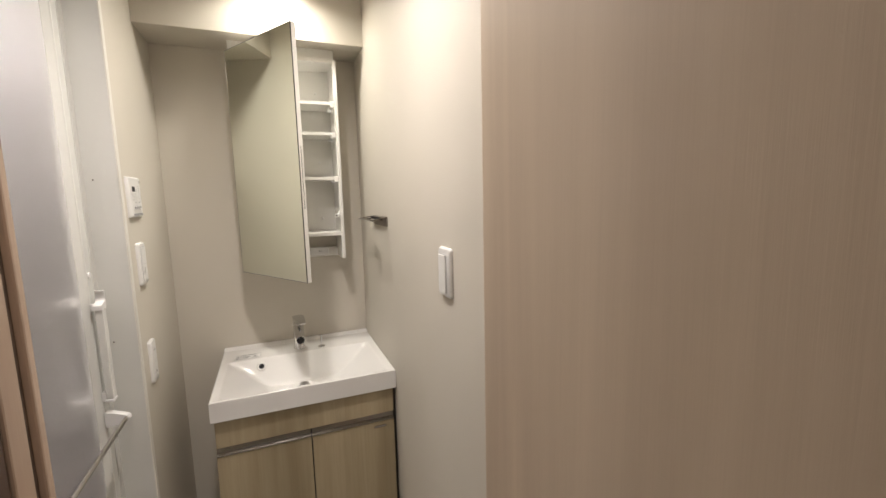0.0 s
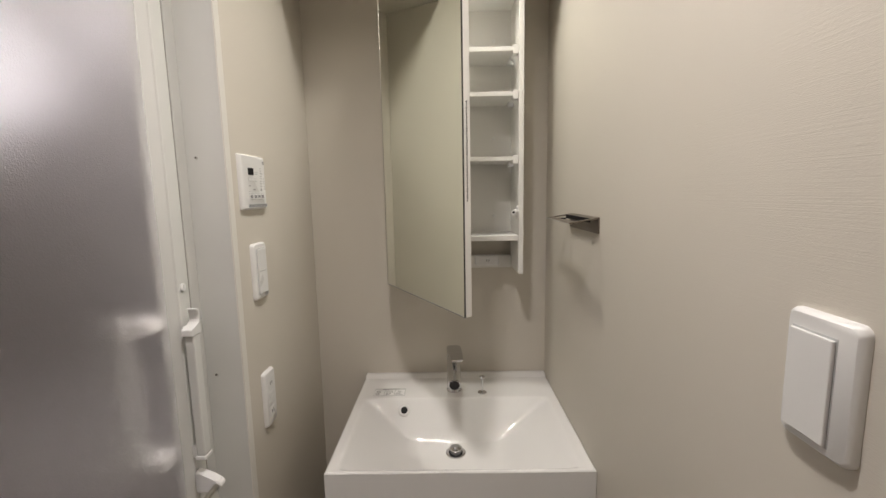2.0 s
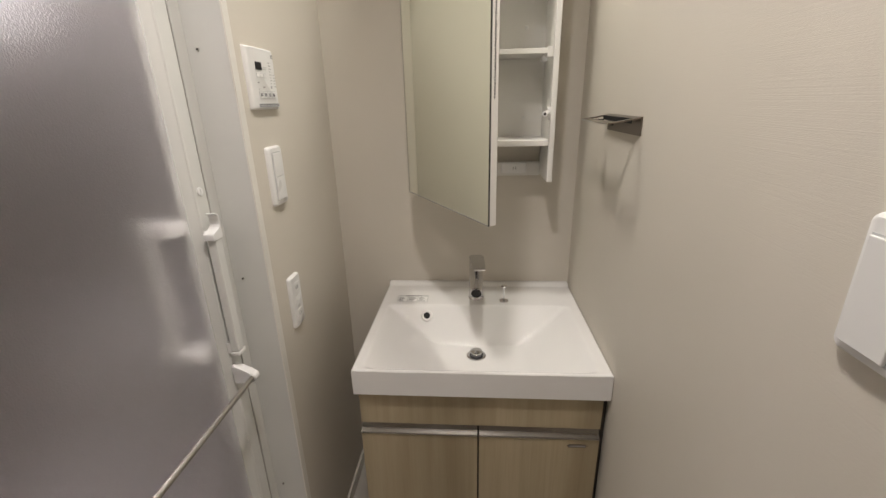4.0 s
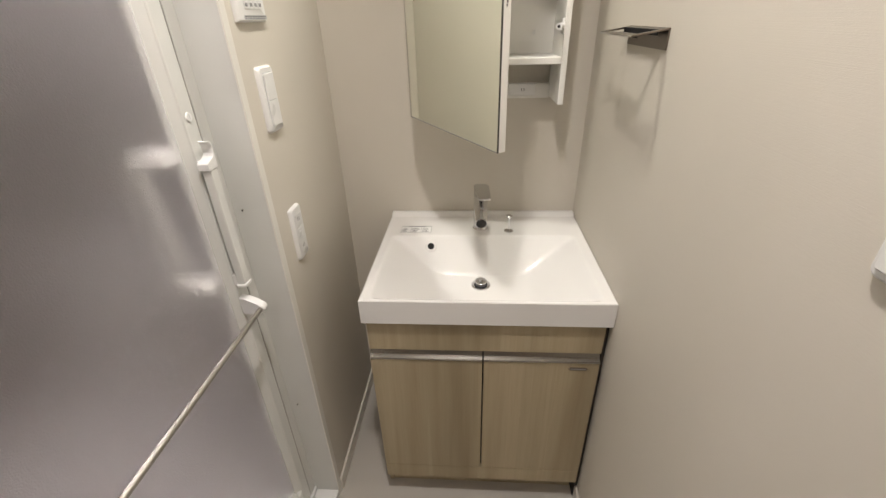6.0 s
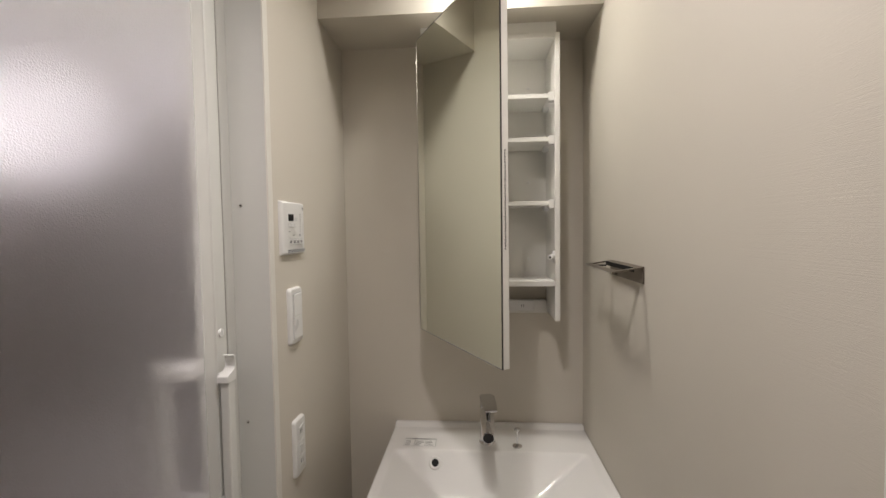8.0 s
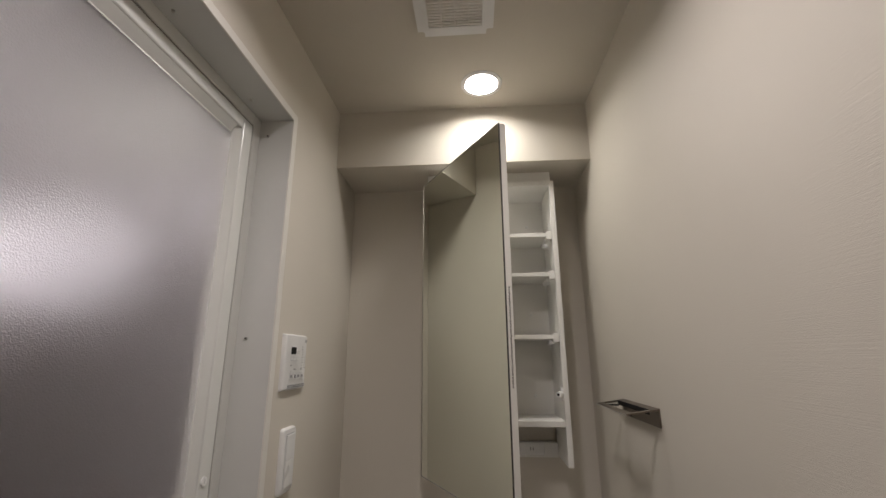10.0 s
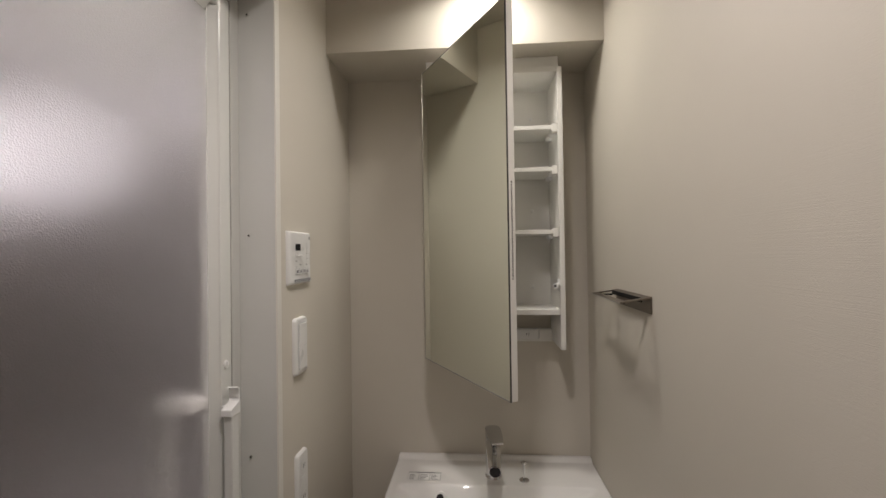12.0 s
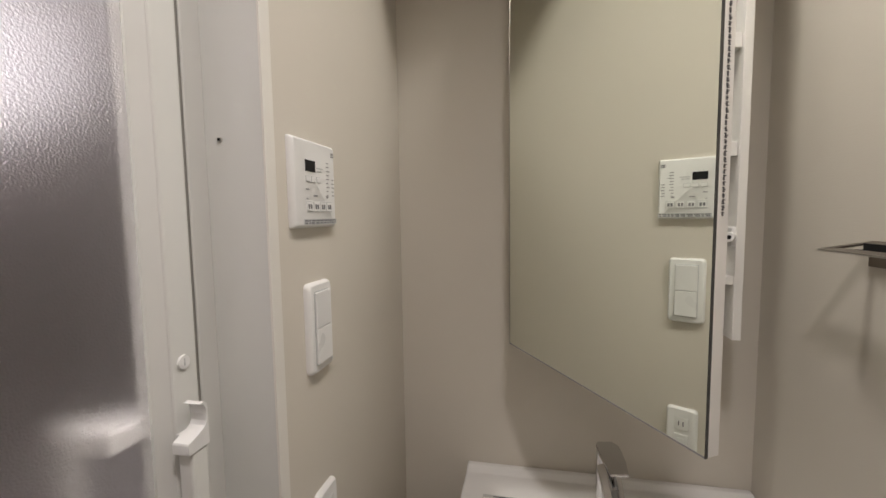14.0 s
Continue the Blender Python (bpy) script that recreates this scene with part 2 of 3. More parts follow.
structure("wall_south", [(-0.09, 0.06, -1.40, -1.25, -0.06, 2.5), (0.80, 0.88, -1.40, -1.262, -0.06, 2.5), (0.06, 0.80, -1.40, -1.25, 2.03, 2.5)], WALL, "cream papered wall round the entrance")
# corridor behind the entrance
structure("corridor_ceiling", [(-0.9, 1.5, -3.1, -1.40, 2.4, 2.5)], CEILING)
structure("corridor_wall", [(-0.9, -0.8, -3.1, -1.40, -0.06, 2.5), (1.4, 1.5, -3.1, -1.40, -0.06, 2.5), (-0.9, 1.5, -3.2, -3.1, -0.06, 2.5),
                            (-0.9, -0.09, -1.40, -1.30, -0.06, 2.5), (0.88, 1.5, -1.40, -1.30, -0.06, 2.5)], WALL, "cream papered corridor wall")
structure("corridor_floor", [(-0.9, -0.02, -3.1, -1.40, -0.06, 0.0), (0.88, 1.5, -3.1, -1.40, -0.06, 0.0)], WOOD, "pale wood corridor floor")
# skirting
structure("baseboard", [(LX, LX + 0.008, -0.4975, -0.0, 0.0, 0.05), (LX + 0.008, 0.76, -0.008, 0.0, 0.0, 0.05), (RX - 0.008, RX, -1.262, -0.008, 0.0, 0.05)], SKIRT, "low white skirting strip", bevel=0.0015)

# ---- entrance door frame and door ----
fr = thing("door_frame", (0.42, -1.33, 0), "beige wood-grain frame of the open entrance", "door frame", kind="structure")


def jamb(inner, outer, name, sign, front, back, end):
    lo, hi = sorted((inner, outer))
    part(name, boxes([(lo, hi, front, -1.262, 0, 2.03)], 0.003), DIMFRAMEWOOD, fr)
    part(name, boxes([(lo, hi, end, back, 0, 2.03)], 0.003), DIMFRAMEWOOD, fr)
    a, b = sorted((inner + sign * 0.009, outer))
    # Dark brown strip set back between the two jamb pieces.
    part("dark_groove", boxes([(a, b, back - 0.002, front + 0.002, 0, 2.03)]), GROOVE, fr)


jamb(0.740, 0.798, "jamb", 1, -1.306, -1.318, -1.42)
jamb(0.103, 0.040, "jamb", -1, -1.279, -1.303, -1.342)
# Dark brown strip added outside the left jamb, where the view is dark.
part("outer_dark_strip", boxes([(0.03, 0.100, -1.425, -1.344, 0, 2.10)], 0.002), BROWN, fr, "dark brown strip added outside the left jamb")
part("head", boxes([(0.103, 0.740, -1.42, -1.262, 1.995, 2.03)], 0.003), DIMFRAMEWOOD, fr)
leaf = thing("entrance_door", (0.70, -1.40, 0), "beige wood-grain door standing open against the corridor wall", "door")
part("leaf", boxes([(0.687, 0.722, -2.10, -1.362, 0.008, 1.99)], 0.002), DOORWOOD, leaf)
bm = bmesh.new()
for z in (0.25, 1.75):
    tube(bm, (0.728, -1.352, z), (0.728, -1.352, z + 0.09), 0.006, seg=16)
part("hinge", bm, STEEL, leaf)

# ---- bathroom door ----
cas = thing("bath_door_casing", (LX, -0.85, 0), "white casing and deep reveal round the bathroom door", "door frame", kind="structure")
P, W = 0.0125, 0.0185
part("casing_strip", boxes([(0.0088, P, DOOR_Y1, DOOR_Y1 + W + 0.001, 0, DOOR_TOP + W), (0.0088, P, DOOR_Y0 - W, DOOR_Y0, 0, DOOR_TOP + W), (0.0088, P, DOOR_Y0, DOOR_Y1, DOOR_TOP, DOOR_TOP + W)], 0.001), TRIMWHITE, cas)
part("reveal", boxes([(-0.098, 0.0088, DOOR_Y1 + 0.001, DOOR_Y1 + W, 0, DOOR_TOP + 0.02), (-0.098, 0.0088, DOOR_Y0 - W, DOOR_Y0 - 0.001, 0, DOOR_TOP + 0.02),
                      (-0.098, 0.0088, DOOR_Y0 - 0.001, DOOR_Y1 + 0.001, DOOR_TOP + 0.001, DOOR_TOP + W)]), RESIN, cas)
for z in (1.92, 1.462, 1.009, 0.42):
    bm = bmesh.new()
    tube(bm, (-0.047, DOOR_Y1 + 0.002, z), (-0.047, DOOR_Y1 - 0.0012, z), 0.0032, 0.0028, seg=16)
    s = part("screw", bm, STEEL, cas)
    # Raised black square stands in for the shade in the screw's slot.
    part("screw_slot", boxes([(-0.0485, -0.0455, DOOR_Y1 - 0.0018, DOOR_Y1 - 0.0011, z - 0.0015, z + 0.0015)]), BLACK, s)
for y in (-0.60, -0.84, -1.08):
    bm = bmesh.new()
    tube(bm, (-0.047, y, DOOR_TOP + 0.002), (-0.047, y, DOOR_TOP - 0.0012), 0.0032, 0.0028, seg=16)
    part("screw", bm, STEEL, cas)
frm = thing("bath_door_frame", (-0.09, -0.85, 0), "white resin frame of the folding bathroom door", "door frame", kind="structure")
DX = 0.009
part("frame_post", boxes([(-0.14, -0.0755, -0.5440, -0.5145, 0, DOOR_TOP), (-0.14, -0.0755, -1.1935, -1.1765, 0, DOOR_TOP)], 0.0015), RESIN, frm)
part("frame_head", boxes([(-0.14, -0.0755, -1.1765, -0.5440, 1.9325, DOOR_TOP + 0.001)], 0.0015), RESIN, frm)
# Grey strips stand in for the shade in the gap round the leaf.
part("leaf_gap_shade", boxes([(-0.13, -0.0775, -0.5488, -0.5442, 0.04, 1.9325), (-0.13, -0.0785, -1.1765, -0.5488, 1.9283, 1.9323)]), LINEGREY, frm)
part("sill", boxes([(-0.16, 0.0, -1.19, -0.513, 0, 0.022), (-0.085, -0.070, -1.19, -0.513, 0.022, 0.040)], 0.003), PLATE, frm)
bd = thing("bath_door", (-0.1, -0.85, 0), "white-framed bathroom door with a frosted pebbled pane, closed", "door")
Y0, Y1, Z0, Z1 = -1.168, -0.549, 0.045, 1.928
SE = -0.586
part("stile", boxes([(-0.105, -0.074, SE, Y1, Z0, Z1)], 0.004, 3), RESIN, bd)
part("stile", boxes([(-0.105, -0.074, Y0, Y0 + 0.041, Z0, Z1)], 0.004, 3), RESIN, bd)
part("rail", boxes([(-0.105, -0.074, Y0 + 0.041, SE, Z1 - 0.028, Z1)], 0.004, 3), RESIN, bd)
part("rail", boxes([(-0.105, -0.074, Y0 + 0.041, SE, Z0, Z0 + 0.09)], 0.004, 3), RESIN, bd)


def sloped(name, p0, p1, across):
    """A bead with a sloping face between two corners; across: the way towards the pane."""
    p0, p1, w = Vector(p0), Vector(p1), Vector(across)
    bm = bmesh.new()
    sec = [(-0.0755, 0.0), (-0.0880, 0.85), (-0.0884, 1.0), (-0.104, 1.0), (-0.104, 0.0)]
    fa = [bm.verts.new((x, p0.y + w.y * k, p0.z + w.z * k)) for x, k in sec]
    fb = [bm.verts.new((x, p1.y + w.y * k, p1.z + w.z * k)) for x, k in sec]
    bm.faces.new(fa)
    bm.faces.new(fb[::-1])
    for i in range(5):
        j = (i + 1) % 5
        bm.faces.new((fa[i], fb[i], fb[j], fa[j]))
    part(name, bm, RESIN, bd)


sloped("bead", (0, SE + 0.002, Z0 + 0.09), (0, SE + 0.002, Z1 - 0.028), (0, -0.018, 0))
sloped("bead", (0, Y0 + 0.039, Z0 + 0.09), (0, Y0 + 0.039, Z1 - 0.028), (0, 0.025, 0))
sloped("bead", (0, Y0 + 0.060, Z1 - 0.030), (0, SE - 0.020, Z1 - 0.030), (0, 0, -0.018))
sloped("bead", (0, Y0 + 0.060, Z0 + 0.092), (0, SE - 0.020, Z0 + 0.092), (0, 0, 0.018))
pane = part("pane", boxes([(-0.0935, -0.0888, Y0 + 0.062, -0.6015, Z0 + 0.108, Z1 - 0.046)]), FROST, bd, "frosted pebbled resin pane")
pane.visible_shadow = False


frm.location.x += DX
bd.location.x += DX


def prism(pts, x0, x1, bevel=0.0):
    """A solid with an outline in y, z from x0 to x1."""
    bm = bmesh.new()
    fa = [bm.verts.new((x0, y, z)) for y, z in pts]
    fb = [bm.verts.new((x1, y, z)) for y, z in pts]
    bm.faces.new(fa)
    bm.faces.new(fb[::-1])
    for i in range(len(fa)):
        j = (i + 1) % len(fa)
        bm.faces.new((fa[i], fb[i], fb[j], fa[j]))
    if bevel:
        bmesh.ops.bevel(bm, geom=[e for e in bm.edges if e.is_manifold and e.calc_face_angle(0) > 0.6], offset=bevel, segments=2, affect="EDGES")
    return bm


def pull(x0, x1, owner, name):
    """A vertical white bar pull with a scooped cap; x0: the stile's face, x1: the bar's front."""
    g = part(name, boxes([(x1 - 0.020, x1 - 0.002, -0.594, -0.5705, 0.874, 1.122)], 0.003), RESIN, owner, "white vertical pull handle")
    scoop = [(-0.5810, 1.1702), (-0.5750, 1.1675), (-0.5725, 1.1620), (-0.5718, 1.1550), (-0.5722, 1.1480), (-0.5745, 1.1435), (-0.5800, 1.1405), (-0.5975, 1.1345)]
    out = [(-0.5700, 1.162), (-0.5712, 1.168), (-0.5750, 1.1708)] + scoop + [(-0.5985, 1.1325), (-0.5985, 1.122), (-0.5700, 1.122)]
    part("cap", prism(out, x1 - 0.0215, x1 - 0.001, 0.0008), PLATE, g, "white hooked end cap")
    part("arm", boxes([(x0 - 0.0005, x1 - 0.0215, -0.585, -0.570, 1.120, 1.136)], 0.001), PLATE, g)
    part("foot", boxes([(x1 - 0.021, x1 - 0.001, -0.596, -0.5695, 0.866, 0.874)], 0.002), PLATE, g, "white end cap")
    part("stem", boxes([(x0 - 0.0005, x1 - 0.020, -0.590, -0.570, 0.868, 0.893)], 0.001), PLATE, g)
    return g


pull(-0.0745, -0.045, bd, "handle")
inner = part("inner_handle", boxes([(-0.166, -0.150, -0.642, -0.618, 0.868, 1.165)], 0.006, 3), RESIN, bd, "white vertical pull handle on the bath side")
for z in (0.882, 1.150):
    part("arm", boxes([(-0.152, -0.0975, -0.640, -0.582, z - 0.012, z + 0.012)], 0.003), PLATE, inner)
bm = bmesh.new()
tube(bm, (-0.076, -0.5705, 1.212), (-0.0715, -0.5705, 1.212), 0.0085, 0.0075, seg=24)
lk = part("lock_button", bm, PLATE, bd)
part("slot", boxes([(-0.0718, -0.0710, -0.5712, -0.5698, 1.208, 1.2165)]), PALEGREY, lk)
rail_root = thing("towel_rail", (-0.07, -0.86, 0.83), "brushed steel towel rail on white brackets on the bathroom door", "towel rail")
bm = bmesh.new()
tube(bm, (-0.014, -1.137, 0.819), (-0.014, -0.600, 0.819), 0.0055, seg=24)
part("rail_tube", bm, STEEL, rail_root)
for y in (-0.599, -1.143):
    pts = [(0, 0.014), (0, -0.028), (0.008, -0.030), (0.030, -0.022), (0.048, -0.016), (0.054, -0.010), (0.056, -0.003), (0.052, 0.003), (0.036, 0.007), (0.014, 0.012)]
    bm = bmesh.new()
    lean = (0.016 if y > -0.8 else -0.016)
    fa = [bm.verts.new((-0.0655 + 1.10 * px, y + lean * (1 - px / 0.054) - 0.0095, 0.824 + pz)) for px, pz in pts]
    fb = [bm.verts.new((-0.0655 + 1.10 * px, y + lean * (1 - px / 0.054) + 0.0095, 0.824 + pz)) for px, pz in pts]
    bm.faces.new(fa)
    bm.faces.new(fb[::-1])
    for i in range(len(fa)):
        j = (i + 1) % len(fa)
        bm.faces.new((fa[i], fb[i], fb[j], fa[j]))
    bmesh.ops.bevel(bm, geom=list(bm.edges), offset=0.002, segments=2, affect="EDGES")
    part("bracket", bm, PLATE, rail_root, "white plastic bracket")

# ---- bathroom beyond ----
BX0, BX1, BY0, BY1 = -1.32, -0.14, -1.40, 0.70
structure("bath_floor", [(BX0, BX1, BY0, BY1, -0.06, 0.0)], BATHCEIL, "white bathroom floor panel")
structure("bath_ceiling", [(BX0 - 0.05, BX1 + 0.05, BY0, BY1, 2.10, 2.15)], BATHCEIL, "white bathroom ceiling panel")
structure("bath_wall", [(BX0, BX1 + 0.05, BY1, BY1 + 0.05, -0.06, 2.1), (BX0, BX1 + 0.05, BY0 - 0.05, BY0, -0.06, 2.1),
                        (BX1 - 0.001, -0.09, BY0, DOOR_Y0 - 0.02, -0.06, 2.1), (BX1 - 0.001, -0.09, DOOR_Y1 + 0.02, BY1, -0.06, 2.1),
                        (BX1 - 0.001, -0.10, DOOR_Y0 - 0.02, DOOR_Y1 + 0.02, DOOR_TOP + 0.02, 2.1)], BATHWALL, "glossy white bathroom panel")
structure("bath_accent_wall", [(BX0 - 0.05, BX0, BY0, BY1, -0.06, 2.1)], ACCENT, "dark brown bathroom accent panel")
tub = thing("bathtub", (-0.98, 0.0, 0), "white bathtub against the dark panel", "bathtub")
part("shell", boxes([(-1.315, -0.145, -0.05, 0.695, 0.0, 0.53)], 0.012), TUB, tub)
LB = (BX0, -0.27, 1.715)
bl = thing("bath_lamp", LB, "round glowing wall lamp on the dark bathroom panel", "wall lamp")
part("base", lathe([(0.06, 0.0), (0.06, 0.02), (0.05, 0.025)], LB, m=pose(0, 0, 0, 0, 90, 0)), PLATE, bl, smooth=True)
bm = bmesh.new()
bmesh.ops.create_uvsphere(bm, u_segments=32, v_segments=20, radius=0.070, matrix=Matrix.Translation((LB[0] + 0.085, LB[1], LB[2])))
globe = part("globe", bm, BATHGLOW, bl, "lit opal glass globe", smooth=True)

# Unseen dome light added to brighten the upper pane near its bead.
DB = (-0.80, 0.40, 2.10)
dm = thing("bath_fill_dome", DB, "unseen glowing dome added for the pale patch at the pane's edge", "ceiling light")
part("base", lathe([(0.062, -0.018), (0.065, -0.014), (0.065, 0.0)], DB), PLATE, dm, smooth=True)
part("dome", lathe([(0.012, -0.052), (0.034, -0.045), (0.050, -0.033), (0.058, -0.018)], DB), FILLGLOW, dm, "glowing dome added as fill", smooth=True)

# ---- ceiling fittings ----
cx, cy = LAMPS[0]
dl = thing("ceiling_light", (cx, cy, CEIL), "small round recessed downlight, lit", "ceiling light", "ceiling downlights")
bm = bmesh.new()
n = 64
prof = [(0.0465, 0.0), (0.0575, 0.0), (0.0575, -0.0025), (0.055, -0.004), (0.0465, -0.003)]
rings = [[bm.verts.new((cx + r * math.cos(2 * math.pi * i / n), cy + r * math.sin(2 * math.pi * i / n), CEIL + z - 0.0003)) for i in range(n)] for r, z in prof]
for k in range(len(prof)):
    a, b = rings[k], rings[(k + 1) % len(prof)]
    for i in range(n):
        bm.faces.new((a[i], a[(i + 1) % n], b[(i + 1) % n], b[i]))
part("trim_ring", bm, PLATE, dl, "thin white trim ring", smooth=True)
bm = bmesh.new()
bmesh.ops.create_cone(bm, cap_ends=True, segments=48, radius1=0.0462, radius2=0.0462, depth=0.004, matrix=Matrix.Translation((cx, cy, CEIL + 0.008)))
part("diffuser", bm, LAMPGLOW, dl, "glowing opal diffuser")
copy_thing(dl, Matrix.Translation((*LAMPS[1], CEIL)))
vent = thing("ceiling_vent", (0.39, -0.615, CEIL), "white square ceiling vent with a slatted grille", "ceiling vent")
vx0, vx1, vy0, vy1 = 0.303, 0.478, -0.702, -0.527
gx0, gx1, gy0, gy1 = 0.330, 0.452, -0.675, -0.553
bm = boxes([(vx0, vx1, vy0, gy0, CEIL - 0.012, CEIL), (vx0, vx1, gy1, vy1, CEIL - 0.012, CEIL), (vx0, gx0, gy0, gy1, CEIL - 0.012, CEIL), (gx1, vx1, gy0, gy1, CEIL - 0.012, CEIL)])
bmesh.ops.bevel(bm, geom=[e for e in bm.edges if abs((e.verts[0].co - e.verts[1].co).z) > 0.01 and all(abs(v.co.x - 0.3905) > 0.08 and abs(v.co.y + 0.6145) > 0.08 for v in e.verts)], offset=0.016, segments=5, affect="EDGES")
part("frame", bm, PLATE, vent)
# Dark sheet paints the shade behind the slats.
part("grille_shade", boxes([(gx0, gx1, gy0, gy1, CEIL - 0.001, CEIL)]), DARK, vent)
for i in range(15):
    y = gy0 + (i + 0.5) * (gy1 - gy0) / 15
    part("slat", boxes([(gx0, gx1, y - 0.0022, y + 0.0022, CEIL - 0.011, CEIL - 0.003)]), TRIMWHITE, vent)
for i in range(1, 4):
    x = gx0 + i * (gx1 - gx0) / 4
    part("bar", boxes([(x - 0.0012, x + 0.0012, gy0, gy1, CEIL - 0.0125, CEIL - 0.002)]), TRIMWHITE, vent)

# ---- vanity ----
van = thing("vanity_cabinet", (0.466, -0.25, 0), "pale wood-grain vanity cabinet with two closed doors", "cabinet")
part("body", boxes([(0.180, 0.755, -0.478, -0.004, 0.10, 0.640), (0.180, 0.186, -0.478, -0.004, 0.640, 0.7025), (0.749, 0.755, -0.478, -0.004, 0.640, 0.7025)]), WOOD, van)
part("kick_board", boxes([(0.182, 0.757, -0.452, -0.05, 0.0, 0.10)], 0.001), WOOD, van)
part("foot", boxes([(0.167, 0.1815, -0.456, -0.05, 0.0, 0.10)], 0.001), WOOD, van)
part("top_panel", boxes([(0.175, 0.758, -0.495, -0.479, 0.611, 0.7025)], 0.001), WOOD, van)
# Dark strip behind the doors stands in for the shade in their gaps.
part("gap_shade_strip", boxes([(0.178, 0.756, -0.486, -0.479, 0.100, 0.611)]), DARK, van)
part("lower_panel", boxes([(0.1745, 0.7565, -0.5025, -0.487, 0.094, 0.1505)], 0.001), WOOD, van)
# Dark filler for the shade between the cabinet and the east wall.
part("side_gap_shade", boxes([(0.7585, 0.7695, -0.484, -0.30, 0.0, 0.70)]), DARK, van)
for i, (xa, xb) in enumerate(((0.1745, 0.4635), (0.4675, 0.7565))):
    d = part("door", boxes([(xa, xb, -0.503, -0.487, 0.152, 0.586)], 0.001), WOOD, van)
    bm = bmesh.new()
    pts = [(-0.5055, 0.5865), (-0.487, 0.5865), (-0.487, 0.608), (-0.489, 0.608), (-0.4925, 0.594), (-0.5035, 0.5895), (-0.5055, 0.590)]
    fa = [bm.verts.new((xa, py, pz)) for py, pz in pts]
    fb = [bm.verts.new((xb, py, pz)) for py, pz in pts]
    bm.faces.new(fa)
    bm.faces.new(fb[::-1])
    for k in range(len(pts)):
        j = (k + 1) % len(pts)
        bm.faces.new((fa[k], fb[k], fb[j], fa[j]))
    part("handle", bm, PULL, d, "brushed grey-brown metal edge pull")
bm = bmesh.new()
vs = box(bm, 0.680, 0.730, -0.5046, -0.5028, 0.562, 0.571)
bmesh.ops.bevel(bm, geom=[e for e in bm.edges if abs((e.verts[0].co - e.verts[1].co).y) > 0.001], offset=0.004, segments=4, affect="EDGES")
bg = part("badge", bm, BRONZE, van, "small dark metal badge")
part("badge_face", boxes([(0.686, 0.724, -0.5050, -0.5045, 0.5650, 0.5680)]), MIDGREY, bg)

# basin
X0, X1, YF, YB, ZT, ZA = 0.167, 0.7685, -0.509, -0.002, 0.776, 0.703
bas = thing("washbasin", (0.466, -0.25, 0.709), "glossy white rectangular washbasin with a deep apron", "washbasin")


def soft_max(values, k=0.0042):
    top = max(values)
    return top + k * math.log(sum(math.exp((v - top) / k) for v in values))


def basin_z(x, y):
    rim = 0.772
    left = rim + (0.192 - x) * 0.66
    right = rim + (x - 0.740) * 0.66
    back = rim + (y + 0.167) * 1.38
    front = rim + (-0.4985 - y) * 1.3
    d = math.hypot(x - 0.462, y + 0.289)
    floor_z = 0.6673 + 0.03 * d
    z = soft_max([soft_max([left, right, floor_z], 0.0065), soft_max([back, floor_z], 0.0012), front], 0.0075)
    z = -soft_max([-z, -rim], 0.0015)
    edge = min(x - X0, X1 - x, y - YF)
    if edge < 0.014:
        z += 0.0012 * (1 - max(edge, 0) / 0.014) ** 0.5
    if y > -0.030:
        z = max(z, rim + 0.010 * min(1, (y + 0.030) / 0.014))
    if d < 0.0215:
        z -= 0.010
    return z


bm = bmesh.new()
NX, NY = 220, 184
grid = [[bm.verts.new((X0 + (X1 - X0) * i / NX, YF + (YB - YF) * j / NY, basin_z(X0 + (X1 - X0) * i / NX, YF + (YB - YF) * j / NY))) for i in range(NX + 1)] for j in range(NY + 1)]
for j in range(NY):
    for i in range(NX):
        bm.faces.new((grid[j][i], grid[j][i + 1], grid[j + 1][i + 1], grid[j + 1][i]))
border = [grid[0][i] for i in range(NX + 1)] + [grid[j][NX] for j in range(1, NY + 1)] + [grid[NY][i] for i in range(NX - 1, -1, -1)] + [grid[j][0] for j in range(NY - 1, 0, -1)]
prev = border
for v in border:
    v.co.x += 0.002 if abs(v.co.x - X0) < 1e-5 else (-0.002 if abs(v.co.x - X1) < 1e-5 else 0)
    v.co.y += 0.002 if abs(v.co.y - YF) < 1e-5 else 0
    v.co.z -= 0.0006
for dz, inset in ((0.002, 0.0), (None, 0.0), ("b", 0.003), ("u", 0.02)):
    ring_v = []
    for v, b0 in zip(border, border):
        x = min(max(b0.co.x, X0 + 0.002), X1 - 0.002)
        y = b0.co.y
        onx0, onx1, onyf = b0.co.x < X0 + 0.0021, b0.co.x > X1 - 0.0021, b0.co.y < YF + 0.0021
        x = X0 + inset if onx0 else (X1 - inset if onx1 else b0.co.x)
        y = YF + inset if onyf else b0.co.y
        z = {0.002: b0.co.z - 0.0022, None: ZA + 0.003, "b": ZA, "u": ZA + 0.0005}[dz]
        ring_v.append(bm.verts.new((x, y, z)))
    for i in range(len(prev)):
        j = (i + 1) % len(prev)
        bm.faces.new((prev[i], prev[j], ring_v[j], ring_v[i]))
    prev = ring_v
bowl = part("bowl", bm, CERAMIC, bas, smooth=True)
bm = lathe([(0.0275, 0.0), (0.0275, 0.0035), (0.0255, 0.0045), (0.019, 0.0035), (0.017, -0.004)], (0.462, -0.289, 0.6723))
dr = part("drain_ring", bm, CHROME, bas, "chrome drain ring", smooth=True)
